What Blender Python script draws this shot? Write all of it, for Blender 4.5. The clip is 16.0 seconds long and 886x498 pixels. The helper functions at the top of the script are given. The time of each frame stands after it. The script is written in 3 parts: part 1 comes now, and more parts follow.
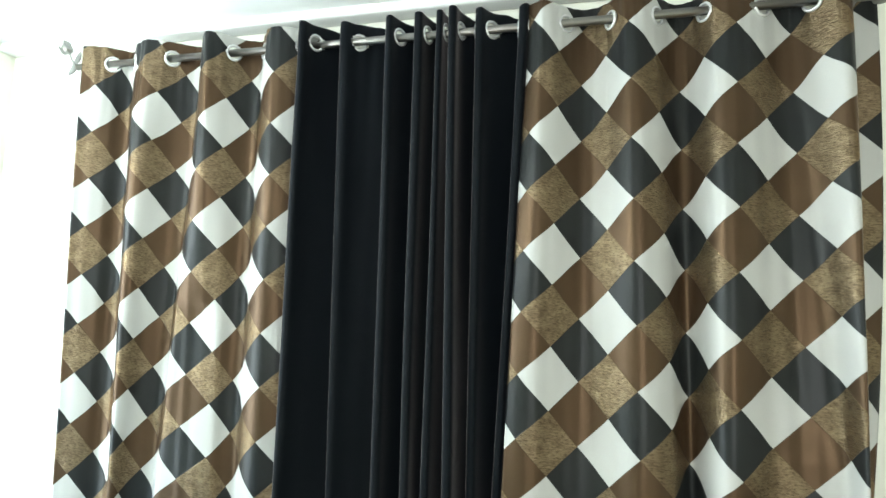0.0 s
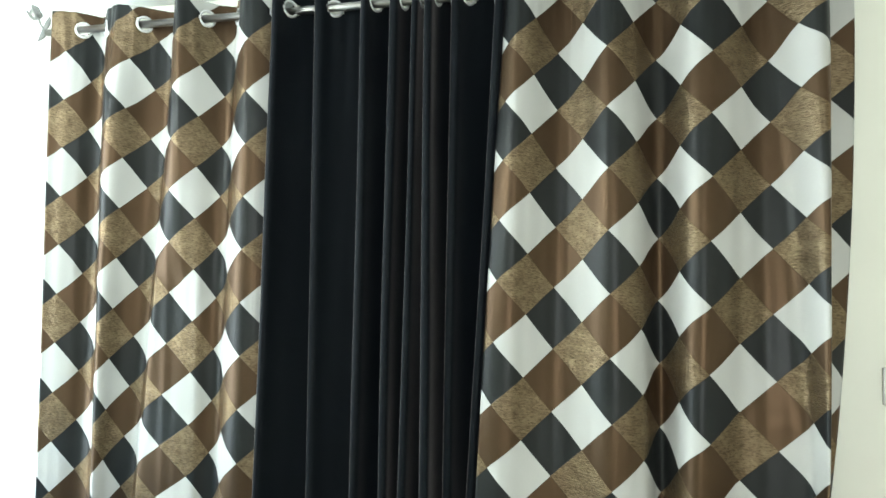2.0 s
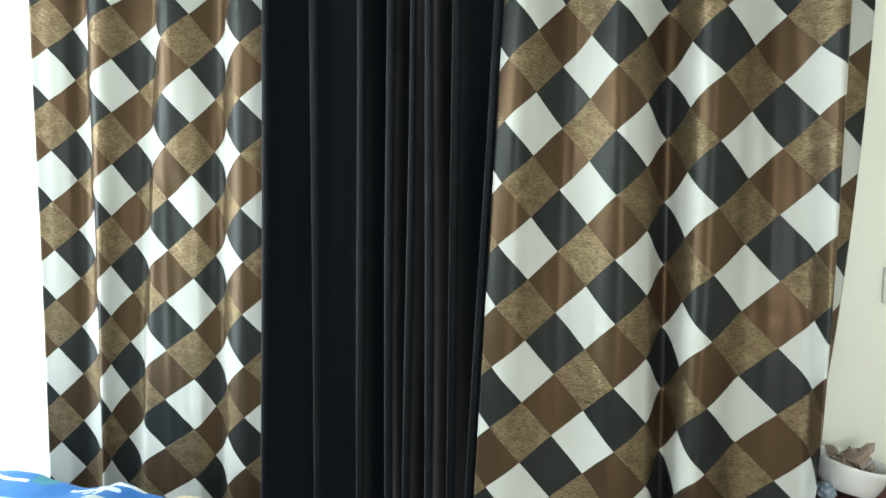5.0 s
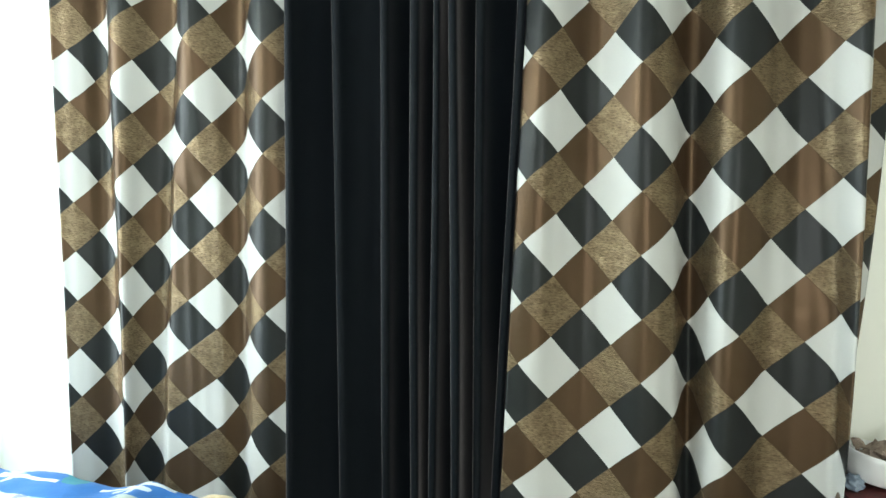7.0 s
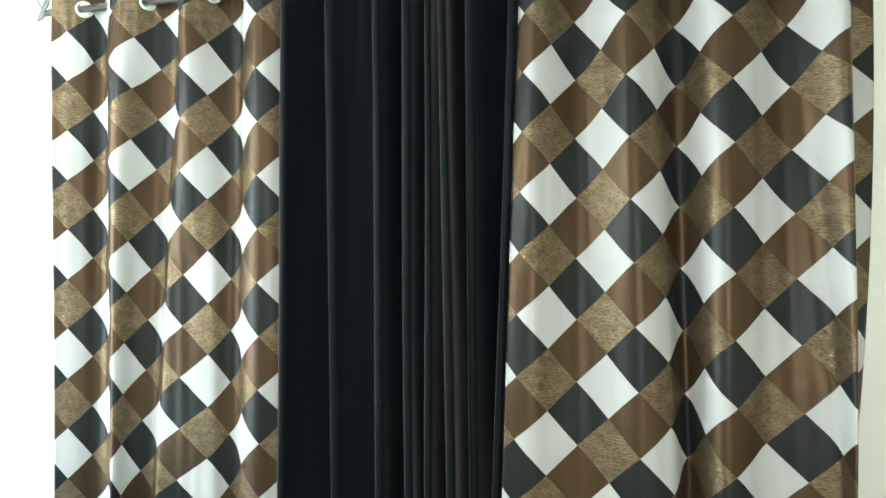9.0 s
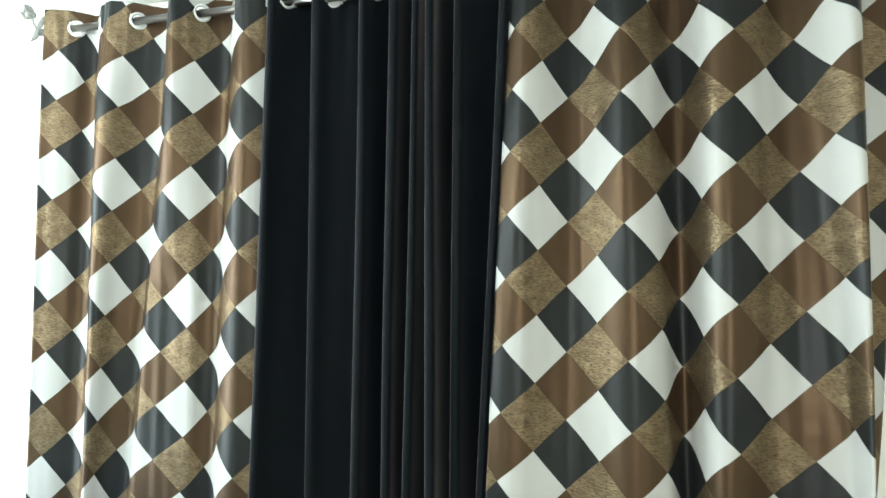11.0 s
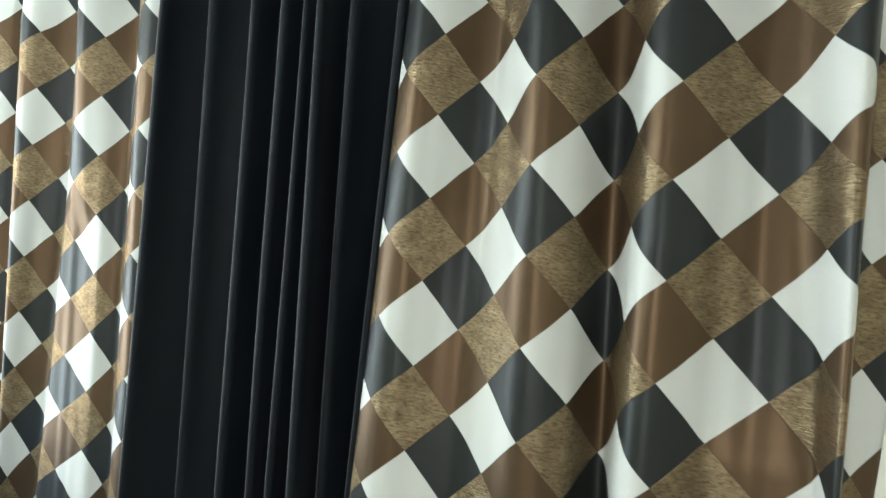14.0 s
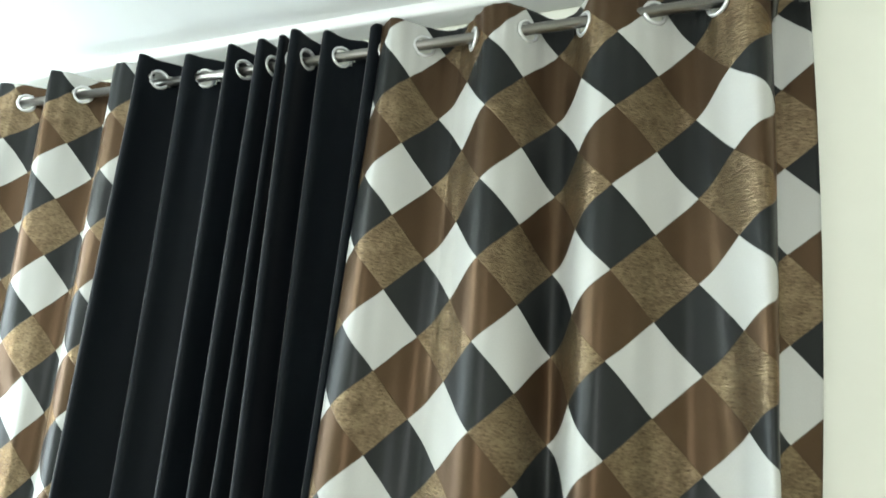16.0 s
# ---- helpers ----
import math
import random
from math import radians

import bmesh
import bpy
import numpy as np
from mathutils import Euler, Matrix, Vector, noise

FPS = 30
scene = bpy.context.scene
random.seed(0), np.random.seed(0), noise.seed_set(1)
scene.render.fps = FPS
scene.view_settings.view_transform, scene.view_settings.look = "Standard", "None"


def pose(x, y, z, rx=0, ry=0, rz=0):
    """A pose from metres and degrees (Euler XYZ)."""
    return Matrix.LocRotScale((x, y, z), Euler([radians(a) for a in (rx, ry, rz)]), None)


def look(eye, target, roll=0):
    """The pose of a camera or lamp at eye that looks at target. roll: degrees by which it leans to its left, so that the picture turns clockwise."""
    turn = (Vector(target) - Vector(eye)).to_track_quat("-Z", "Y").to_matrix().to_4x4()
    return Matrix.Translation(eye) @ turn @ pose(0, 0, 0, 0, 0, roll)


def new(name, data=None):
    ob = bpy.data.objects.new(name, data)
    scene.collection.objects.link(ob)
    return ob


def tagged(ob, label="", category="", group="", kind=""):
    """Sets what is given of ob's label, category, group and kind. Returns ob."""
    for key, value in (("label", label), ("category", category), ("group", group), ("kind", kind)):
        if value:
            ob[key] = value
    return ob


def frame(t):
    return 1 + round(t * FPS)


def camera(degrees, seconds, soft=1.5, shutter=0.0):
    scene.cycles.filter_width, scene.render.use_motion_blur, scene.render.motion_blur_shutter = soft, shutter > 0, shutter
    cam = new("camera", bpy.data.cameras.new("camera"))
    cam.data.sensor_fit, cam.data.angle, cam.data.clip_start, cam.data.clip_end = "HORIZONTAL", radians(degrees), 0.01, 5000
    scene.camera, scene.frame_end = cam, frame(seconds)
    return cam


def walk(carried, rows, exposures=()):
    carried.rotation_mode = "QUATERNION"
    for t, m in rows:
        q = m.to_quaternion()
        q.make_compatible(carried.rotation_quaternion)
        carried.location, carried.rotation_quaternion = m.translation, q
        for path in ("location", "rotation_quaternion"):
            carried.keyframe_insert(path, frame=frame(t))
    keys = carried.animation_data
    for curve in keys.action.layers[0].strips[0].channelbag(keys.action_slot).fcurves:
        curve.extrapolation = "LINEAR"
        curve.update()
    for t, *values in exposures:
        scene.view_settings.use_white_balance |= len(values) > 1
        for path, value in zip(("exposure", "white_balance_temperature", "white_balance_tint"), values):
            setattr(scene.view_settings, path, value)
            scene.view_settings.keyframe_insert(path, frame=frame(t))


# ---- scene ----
cam = camera(66.5, 16.0, shutter=0.3)
PATH = [
    (0, (0.048, 0.103, 1.481), (-0.485, 2.016, 1.726), 1.8),
    (0.5, (0.062, 0.098, 1.509), (-0.48, 2.014, 1.705), 1.4),
    (1, (0.063, 0.103, 1.494), (-0.486, 2.017, 1.673), 1.1),
    (1.5, (0.066, 0.097, 1.491), (-0.47, 2.016, 1.662), 1.4),
    (2, (0.077, 0.098, 1.499), (-0.42, 2.031, 1.634), 1.4),
    (2.5, (0.072, 0.102, 1.496), (-0.429, 2.037, 1.569), 1.2),
    (3, (0.062, 0.104, 1.487), (-0.4, 2.05, 1.495), 1.0),
    (3.5, (0.06, 0.106, 1.485), (-0.384, 2.056, 1.428), 0.8),
    (4, (0.054, 0.108, 1.463), (-0.386, 2.057, 1.39), 1.0),
    (4.5, (0.052, 0.11, 1.469), (-0.414, 2.052, 1.356), 1.2),
    (7, (-0.021, 0.085, 1.461), (-0.484, 2.027, 1.347), 0.6),
    (7.5, (-0.024, 0.084, 1.465), (-0.486, 2.029, 1.436), 0.6),
    (8, (-0.021, 0.081, 1.479), (-0.481, 2.027, 1.509), 0.6),
    (8.5, (-0.012, 0.085, 1.481), (-0.486, 2.027, 1.547), 0.4),
    (9, (-0.008, 0.088, 1.477), (-0.468, 2.033, 1.561), -0.1),
    (11.5, (0.085, 0.324, 1.462), (-0.515, 2.222, 1.648), 2.1),
    (12, (0.075, 0.495, 1.484), (-0.624, 2.361, 1.655), 3.5),
    (12.5, (0.133, 0.594, 1.485), (-0.721, 2.392, 1.677), 3.4),
    (13, (0.286, 0.692, 1.493), (-0.749, 2.399, 1.598), 6.1),
    (13.5, (0.389, 0.721, 1.483), (-0.588, 2.465, 1.562), 5.3),
    (14, (0.439, 0.691, 1.476), (-0.462, 2.476, 1.54), 4.1),
    (14.5, (0.446, 0.667, 1.45), (-0.425, 2.467, 1.475), 3.8),
    (15, (0.454, 0.64, 1.458), (-0.33, 2.469, 1.654), 3.6),
    (15.5, (0.455, 0.629, 1.482), (-0.269, 2.46, 1.836), 4.4),
    (16, (0.448, 0.641, 1.526), (-0.293, 2.433, 2.017), 4.4),
]
walk(cam, [(t, look(eye, target, roll)) for t, eye, target, roll in PATH],
     exposures=[(0.0, 0.05), (2.0, 0.0), (4.5, -0.04), (7.0, -0.02), (9.0, 0.04), (12.0, 0.08), (14.0, 0.04), (15.0, 0.14), (15.5, 0.20), (16.0, 0.02)])

# ---- world and light ----
world = bpy.data.worlds.new("world")
scene.world = world
world.use_nodes = True
sky = world.node_tree.nodes.new("ShaderNodeTexSky")
sky.sky_type, sky.sun_disc = "NISHITA", False
sky.sun_elevation, sky.sun_rotation = radians(40), radians(250)
world.node_tree.links.new(sky.outputs[0], world.node_tree.nodes["Background"].inputs[0])
world.node_tree.nodes["Background"].inputs[1].default_value = 0.1


def area_lamp(name, m, w, h, watts, colour):
    lamp = bpy.data.lights.new(name, "AREA")
    lamp.shape, lamp.size, lamp.size_y, lamp.energy, lamp.color = "RECTANGLE", w, h, watts, colour
    ob = new(name, lamp)
    ob.matrix_world = m
    return ob


# daylight in the opening of the window in the west wall, and an unseen fill lamp added behind the camera
area_lamp("daylight_west", look((-2.10, 1.35, 1.4), (0.0, 1.35, 1.36)), 0.60, 1.5, 32, (0.84, 1.0, 1.05))
area_lamp("fill_south", look((0.4, -2.42, 1.6), (0.4, 0.0, 1.5)), 1.3, 1.3, 54, (0.94, 1.0, 0.99))
# tube light high on the west wall
area_lamp("tube_light_glow", look((-1.93, 0.35, 2.1), (-1.3, 0.5, 2.95)), 1.15, 0.05, 44, (0.88, 1.0, 1.02))

# ---- materials ----


def nodes(name):
    m = bpy.data.materials.new(name)
    m.use_nodes = True
    return m, m.node_tree.nodes, m.node_tree.links, m.node_tree.nodes["Principled BSDF"]


def val(N, L, op, a, b=None, clamp=False):
    n = N.new("ShaderNodeMath")
    n.operation, n.use_clamp = op, clamp
    for i, v in enumerate((a, b)):
        if v is None:
            continue
        if isinstance(v, (int, float)):
            n.inputs[i].default_value = v
        else:
            L.new(v, n.inputs[i])
    return n.outputs[0]


def mix(N, L, f, a, b):
    n = N.new("ShaderNodeMix")
    n.data_type = "RGBA"
    for sock, v in ((n.inputs[0], f), (n.inputs[6], a), (n.inputs[7], b)):
        if isinstance(v, (int, float)):
            sock.default_value = v
        elif isinstance(v, tuple):
            sock.default_value = (*v, 1)
        else:
            L.new(v, sock)
    return n.outputs[2]


def mixv(N, L, f, a, b):
    n = N.new("ShaderNodeMix")
    for sock, v in ((n.inputs[0], f), (n.inputs[2], a), (n.inputs[3], b)):
        if isinstance(v, (int, float)):
            sock.default_value = v
        else:
            L.new(v, sock)
    return n.outputs[0]


def grain(N, L, vec, scale, detail=4, rough=0.6, stretch=(1, 1, 1)):
    mp = N.new("ShaderNodeMapping")
    L.new(vec, mp.inputs[0])
    mp.inputs["Scale"].default_value = stretch
    t = N.new("ShaderNodeTexNoise")
    L.new(mp.outputs[0], t.inputs["Vector"])
    t.inputs["Scale"].default_value, t.inputs["Detail"].default_value, t.inputs["Roughness"].default_value = scale, detail, rough
    return t.outputs["Fac"]


def bump(N, L, B, height, strength, distance):
    b = N.new("ShaderNodeBump")
    b.inputs["Strength"].default_value, b.inputs["Distance"].default_value = strength, distance
    L.new(height, b.inputs["Height"])
    L.new(b.outputs[0], B.inputs["Normal"])


def plain(name, c1, c2, rough=0.6, scale=8.0, metal=0.0, bumps=(60.0, 0.15, 0.002), stretch=(1, 1, 1), coat=0.0):
    """Two tones mixed by coarse and fine noise, with fine relief."""
    m, N, L, B = nodes(name)
    tc = N.new("ShaderNodeTexCoord").outputs["Object"]
    a = grain(N, L, tc, scale, 3, 0.6, stretch)
    b = grain(N, L, tc, scale * 9, 3, 0.6, stretch)
    f = val(N, L, "ADD", val(N, L, "MULTIPLY", a, 0.65), val(N, L, "MULTIPLY", b, 0.35))
    f = val(N, L, "MULTIPLY", val(N, L, "SUBTRACT", f, 0.32), 2.8, True)
    L.new(mix(N, L, f, c1, c2), B.inputs["Base Color"])
    B.inputs["Roughness"].default_value, B.inputs["Metallic"].default_value = rough, metal
    B.inputs["Coat Weight"].default_value = coat
    if bumps:
        bump(N, L, B, grain(N, L, tc, bumps[0], 3, 0.6, stretch), bumps[1], bumps[2])
    return m


PERIOD_U, PERIOD_V = 0.30, 0.30


def check_fabric():
    """Satin woven in slanting checks: ivory, charcoal, brown and slubbed gold, laid out in the cloth's own metres."""
    m, N, L, B = nodes("check_satin")
    uv = N.new("ShaderNodeUVMap")
    uv.uv_map = "cloth"
    sep = N.new("ShaderNodeSeparateXYZ")
    L.new(uv.outputs[0], sep.inputs[0])
    wob = grain(N, L, uv.outputs[0], 9.0, 2)
    u = val(N, L, "ADD", sep.outputs[0], val(N, L, "MULTIPLY", val(N, L, "SUBTRACT", wob, 0.5), 0.006))
    v = sep.outputs[1]
    pu, pv = val(N, L, "DIVIDE", u, PERIOD_U), val(N, L, "DIVIDE", v, PERIOD_V)
    flags = []
    for op in ("ADD", "SUBTRACT"):
        d = val(N, L, "ADD", val(N, L, op, pu, pv), 100.25)
        w = val(N, L, "FRACT", d)
        # soft woven border between two colours
        up = val(N, L, "MULTIPLY", val(N, L, "SUBTRACT", w, 0.496), 125.0, True)
        dn = val(N, L, "MULTIPLY", val(N, L, "SUBTRACT", 1.0, w), 125.0, True)
        flags.append(val(N, L, "MULTIPLY", up, dn))
    fa, fb = flags
    slub = grain(N, L, uv.outputs[0], 110.0, 3, 0.6, (0.85, 2.5, 1.0))
    slub2 = grain(N, L, uv.outputs[0], 26.0, 3, 0.6, (1.0, 1.4, 1.0))
    weave = grain(N, L, uv.outputs[0], 900.0, 2, 0.5, (1.0, 0.35, 1.0))
    # bright slubs and dark gaps along the weft
    thread = val(N, L, "MULTIPLY", val(N, L, "SUBTRACT", val(N, L, "ADD", val(N, L, "MULTIPLY", slub, 0.55), val(N, L, "MULTIPLY", slub2, 0.45)), 0.36), 3.4, True)
    gap = val(N, L, "MULTIPLY", val(N, L, "SUBTRACT", 0.41, slub), 14.0, True)
    gold = mix(N, L, thread, (0.086, 0.063, 0.038), (0.26, 0.197, 0.121))
    gold = mix(N, L, val(N, L, "MULTIPLY", gap, 0.5), gold, (0.045, 0.030, 0.017))
    tone = grain(N, L, uv.outputs[0], 4.0, 6, 0.6)
    ivory = mix(N, L, tone, (0.50, 0.505, 0.475), (0.57, 0.575, 0.55))
    brown = mix(N, L, tone, (0.052, 0.034, 0.020), (0.071, 0.047, 0.029))
    dark = mix(N, L, tone, (0.0125, 0.0138, 0.0140), (0.0205, 0.0222, 0.0218))
    low = mix(N, L, fa, ivory, dark)
    high = mix(N, L, fa, brown, gold)
    col = mix(N, L, fb, low, high)
    L.new(mix(N, L, val(N, L, "MULTIPLY", weave, 0.16), col, (0.0, 0.0, 0.0)), B.inputs["Base Color"])
    isgold = val(N, L, "MULTIPLY", fa, fb)
    isbrown = val(N, L, "MULTIPLY", val(N, L, "SUBTRACT", 1.0, fa), fb)
    metal = val(N, L, "ADD", val(N, L, "MULTIPLY", isgold, val(N, L, "ADD", 0.45, val(N, L, "MULTIPLY", thread, 0.5))), val(N, L, "MULTIPLY", isbrown, 0.35))
    L.new(metal, B.inputs["Metallic"])
    L.new(val(N, L, "ADD", 0.335, val(N, L, "ADD", val(N, L, "MULTIPLY", tone, 0.06), val(N, L, "MULTIPLY", isgold, -0.05))), B.inputs["Roughness"])
    # the brown and gold yarns shine copper-coloured
    L.new(val(N, L, "ADD", 0.20, val(N, L, "MULTIPLY", fb, 0.28)), B.inputs["Specular IOR Level"])
    L.new(mix(N, L, fb, (1.0, 1.0, 1.0), (1.0, 0.60, 0.36)), B.inputs["Specular Tint"])
    h = val(N, L, "ADD", val(N, L, "MULTIPLY", weave, 0.12), val(N, L, "MULTIPLY", val(N, L, "MULTIPLY", thread, isgold), 1.2))
    bump(N, L, B, h, 0.8, 0.0014)
    return m


def dark_fabric():
    """Black cloth with a short brownish nap that catches light along the folds."""
    m, N, L, B = nodes("dark_velvet")
    uv = N.new("ShaderNodeUVMap")
    uv.uv_map = "cloth"
    tone = grain(N, L, uv.outputs[0], 4.0, 4)
    nap = grain(N, L, uv.outputs[0], 30.0, 4, 0.6, (1.0, 0.25, 1.0))
    weave = grain(N, L, uv.outputs[0], 700.0, 2, 0.5, (1.0, 0.3, 1.0))
    L.new(mix(N, L, tone, (0.0022, 0.0040, 0.0060), (0.0040, 0.0060, 0.0086)), B.inputs["Base Color"])
    L.new(val(N, L, "ADD", 0.50, val(N, L, "MULTIPLY", nap, 0.15)), B.inputs["Roughness"])
    B.inputs["Specular IOR Level"].default_value = 0.10
    L.new(val(N, L, "ADD", 0.36, val(N, L, "MULTIPLY", nap, 0.34)), B.inputs["Sheen Weight"])
    B.inputs["Sheen Roughness"].default_value = 0.31
    B.inputs["Sheen Tint"].default_value = (1.0, 0.90, 0.88, 1.0)
    bump(N, L, B, weave, 0.25, 0.0008)
    return m


CHECK, DARK = check_fabric(), dark_fabric()
PAINT = plain("wall_paint", (0.86, 0.865, 0.765), (0.89, 0.895, 0.80), 0.62, 1.6, bumps=(180.0, 0.12, 0.0015))
WHITE = plain("ceiling_paint", (0.84, 0.85, 0.84), (0.88, 0.89, 0.88), 0.75, 1.4, bumps=(150.0, 0.1, 0.0015))
FLOOR = plain("floor_tile", (0.50, 0.46, 0.40), (0.60, 0.56, 0.50), 0.25, 3.0, bumps=None)
CHROME = plain("brushed_steel", (0.22, 0.21, 0.20), (0.34, 0.33, 0.31), 0.30, 6.0, 1.0, (240.0, 0.12, 0.0006), (0.05, 1, 1))
EYELET = plain("eyelet_nickel", (0.66, 0.67, 0.67), (0.78, 0.78, 0.78), 0.30, 10.0, 0.55, (200.0, 0.05, 0.0004))
PEWTER = plain("pewter", (0.20, 0.20, 0.19), (0.34, 0.34, 0.32), 0.38, 30.0, 0.8, (120.0, 0.2, 0.001))
PLASTIC = plain("white_plastic", (0.78, 0.79, 0.76), (0.83, 0.84, 0.81), 0.35, 4.0, bumps=None)
WOOD = plain("dark_wood", (0.045, 0.016, 0.010), (0.10, 0.035, 0.02), 0.35, 5.0, bumps=(40.0, 0.2, 0.001), stretch=(0.3, 4, 4))

# ---- making of meshes ----


def link_bm(name, bm, material, parent=None, label="", smooth=True):
    me = bpy.data.meshes.new(name)
    bm.to_mesh(me)
    bm.free()
    if material:
        me.materials.append(material)
    if smooth:
        for p in me.polygons:
            p.use_smooth = True
    ob = new(name, me)
    ob.parent = parent
    if label:
        ob["label"] = label
    return ob


def part(name, bm, material, parent, label="", smooth=True):
    return link_bm(name, bm, material, parent, label, smooth)


def block(bm, x0, x1, y0, y1, z0, z1, bevel=0.0, segs=2):
    m = Matrix.Translation(((x0 + x1) / 2, (y0 + y1) / 2, (z0 + z1) / 2)) @ Matrix.Diagonal((x1 - x0, y1 - y0, z1 - z0, 1))
    made = bmesh.ops.create_cube(bm, size=1, matrix=m)
    if bevel:
        edges = {e for v in made["verts"] for e in v.link_edges}
        bmesh.ops.bevel(bm, geom=list(edges), offset=bevel, segments=segs, affect="EDGES", profile=0.5)
    return bm


def lathe(bm, rows, m, n=32):
    """A turned shape round z: rows of (radius, height), set by m."""
    rings = []
    for r, z in rows:
        rings.append([bm.verts.new(m @ Vector((r * math.cos(2 * math.pi * i / n), r * math.sin(2 * math.pi * i / n), z))) for i in range(n)])
    for a, b in zip(rings, rings[1:]):
        for i in range(n):
            bm.faces.new((a[i], a[(i + 1) % n], b[(i + 1) % n], b[i]))
    bmesh.ops.recalc_face_normals(bm, faces=bm.faces)
    return bm


def empty(name, label, category, group="", kind="", at=(0, 0, 0)):
    ob = new(name)
    ob.location = at
    return tagged(ob, label, category, group, kind)


# ---- the room ----
WALL_Y, ROD_Y, ROD_Z, CEIL = 1.89, 1.792, 2.288, 2.42
WEST, EAST, SOUTH = -2.03, 2.3, -2.4
HEAD = 2.338


def wall(name, boxes, material, label):
    bm = bmesh.new()
    for b in boxes:
        block(bm, *b)
    return tagged(link_bm(name, bm, material, smooth=False), label, "wall", kind="structure")


wall("wall_north", [(WEST - 0.12, EAST + 0.12, WALL_Y, WALL_Y + 0.15, 0, CEIL)], PAINT, "cream painted plaster wall behind the curtains")
wall("wall_west", [(WEST - 0.12, WEST, SOUTH, 1.04, 0, CEIL), (WEST - 0.12, WEST, 1.66, WALL_Y, 0, CEIL),
                   (WEST - 0.12, WEST, 1.04, 1.66, 0, 0.62), (WEST - 0.12, WEST, 1.04, 1.66, 2.17, CEIL)], PAINT, "cream painted plaster side wall with a window opening")
wall("wall_east", [(EAST, EAST + 0.12, SOUTH, WALL_Y, 0, CEIL)], PAINT, "cream painted plaster side wall")
# the opening behind the camera is made up, to hold the fill lamp
wall("wall_south", [(WEST - 0.12, -0.3, SOUTH - 0.12, SOUTH, 0, CEIL), (1.1, EAST + 0.12, SOUTH - 0.12, SOUTH, 0, CEIL),
                    (-0.3, 1.1, SOUTH - 0.12, SOUTH, 0, 0.9), (-0.3, 1.1, SOUTH - 0.12, SOUTH, 2.3, CEIL)], PAINT, "unseen cream painted plaster wall with an opening added for the fill lamp")
bm = bmesh.new()
block(bm, WEST - 0.12, EAST + 0.12, SOUTH - 0.12, WALL_Y + 0.15, CEIL, CEIL + 0.12)
tagged(link_bm("ceiling", bm, WHITE, smooth=False), "white painted plaster ceiling", "ceiling", kind="structure")
bm = bmesh.new()
block(bm, WEST - 0.12, EAST + 0.12, SOUTH - 0.12, WALL_Y + 0.15, -0.1, 0)
tagged(link_bm("floor", bm, FLOOR, smooth=False), "pale tiled floor", "floor", kind="structure")
bm = bmesh.new()
block(bm, WEST, EAST, WALL_Y - 0.065, WALL_Y + 0.001, CEIL - 0.032, CEIL + 0.001, 0.008, 2)
tagged(link_bm("trim", bm, WHITE), "white plaster cornice between wall and ceiling", "cornice", kind="structure")

# ---- curtains ----


def half_wave(d, length):
    """The depth of a half wave of chord d whose arc is that long."""
    lo, hi = 0.0, length
    for _ in range(30):
        a = (lo + hi) / 2
        pts = [(d * i / 24, a * math.sin(math.pi * i / 24)) for i in range(25)]
        s = sum(math.dist(p, q) for p, q in zip(pts, pts[1:]))
        lo, hi = (a, hi) if s < length else (lo, a)
    return a


def sew(thing, grid, us, zs, holes, cloth_uv, material):
    """The cloth as one sheet with a hole at each eyelet, and the eyelets set across it."""
    bm = bmesh.new()
    uv = bm.loops.layers.uv.new("cloth")
    verts = [[bm.verts.new(p - thing.location) for p in row] for row in grid]
    for j in range(len(zs) - 1):
        for i in range(len(grid[0]) - 1):
            um, zm = (us[j][i] + us[j][i + 1]) / 2, (zs[j] + zs[j + 1]) / 2
            if zm > ROD_Z - 0.03 and any(math.hypot(um - c, zm - ROD_Z) < 0.0215 for c in holes):
                continue
            f = bm.faces.new((verts[j][i], verts[j + 1][i], verts[j + 1][i + 1], verts[j][i + 1]))
            for lp, (q, p) in zip(f.loops, ((i, j), (i, j + 1), (i + 1, j + 1), (i + 1, j))):
                lp[uv].uv = cloth_uv(p, q)
    bmesh.ops.delete(bm, geom=[v for v in bm.verts if not v.link_faces], context="VERTS")
    cloth = part("cloth", bm, material, thing)
    sol = cloth.modifiers.new("thickness", "SOLIDIFY")
    sol.thickness, sol.offset = 0.0016, 0.0
    jz = min(range(len(zs)), key=lambda j: abs(zs[j] - ROD_Z))
    for c in holes:
        i = min(range(1, len(us[jz]) - 1), key=lambda q: abs(us[jz][q] - c))
        tangent = (grid[jz][i + 1] - grid[jz][i - 1]).normalized()
        place = grid[jz][i].copy()
        place.z = ROD_Z
        normal = tangent.cross(Vector((0, 0, 1))).normalized()
        m = Matrix.Translation(place - thing.location) @ normal.to_track_quat("Z", "Y").to_matrix().to_4x4()
        eb = bmesh.new()
        prof = [(0.0185, -0.003), (0.0178, 0.0), (0.0185, 0.003), (0.0213, 0.0044), (0.0242, 0.0034), (0.0258, 0.0008), (0.0258, -0.0008), (0.0242, -0.0034), (0.0213, -0.0044), (0.0185, -0.003)]
        lathe(eb, prof, m, 28)
        part("eyelet", eb, EYELET, thing, "shiny nickel eyelet ring")


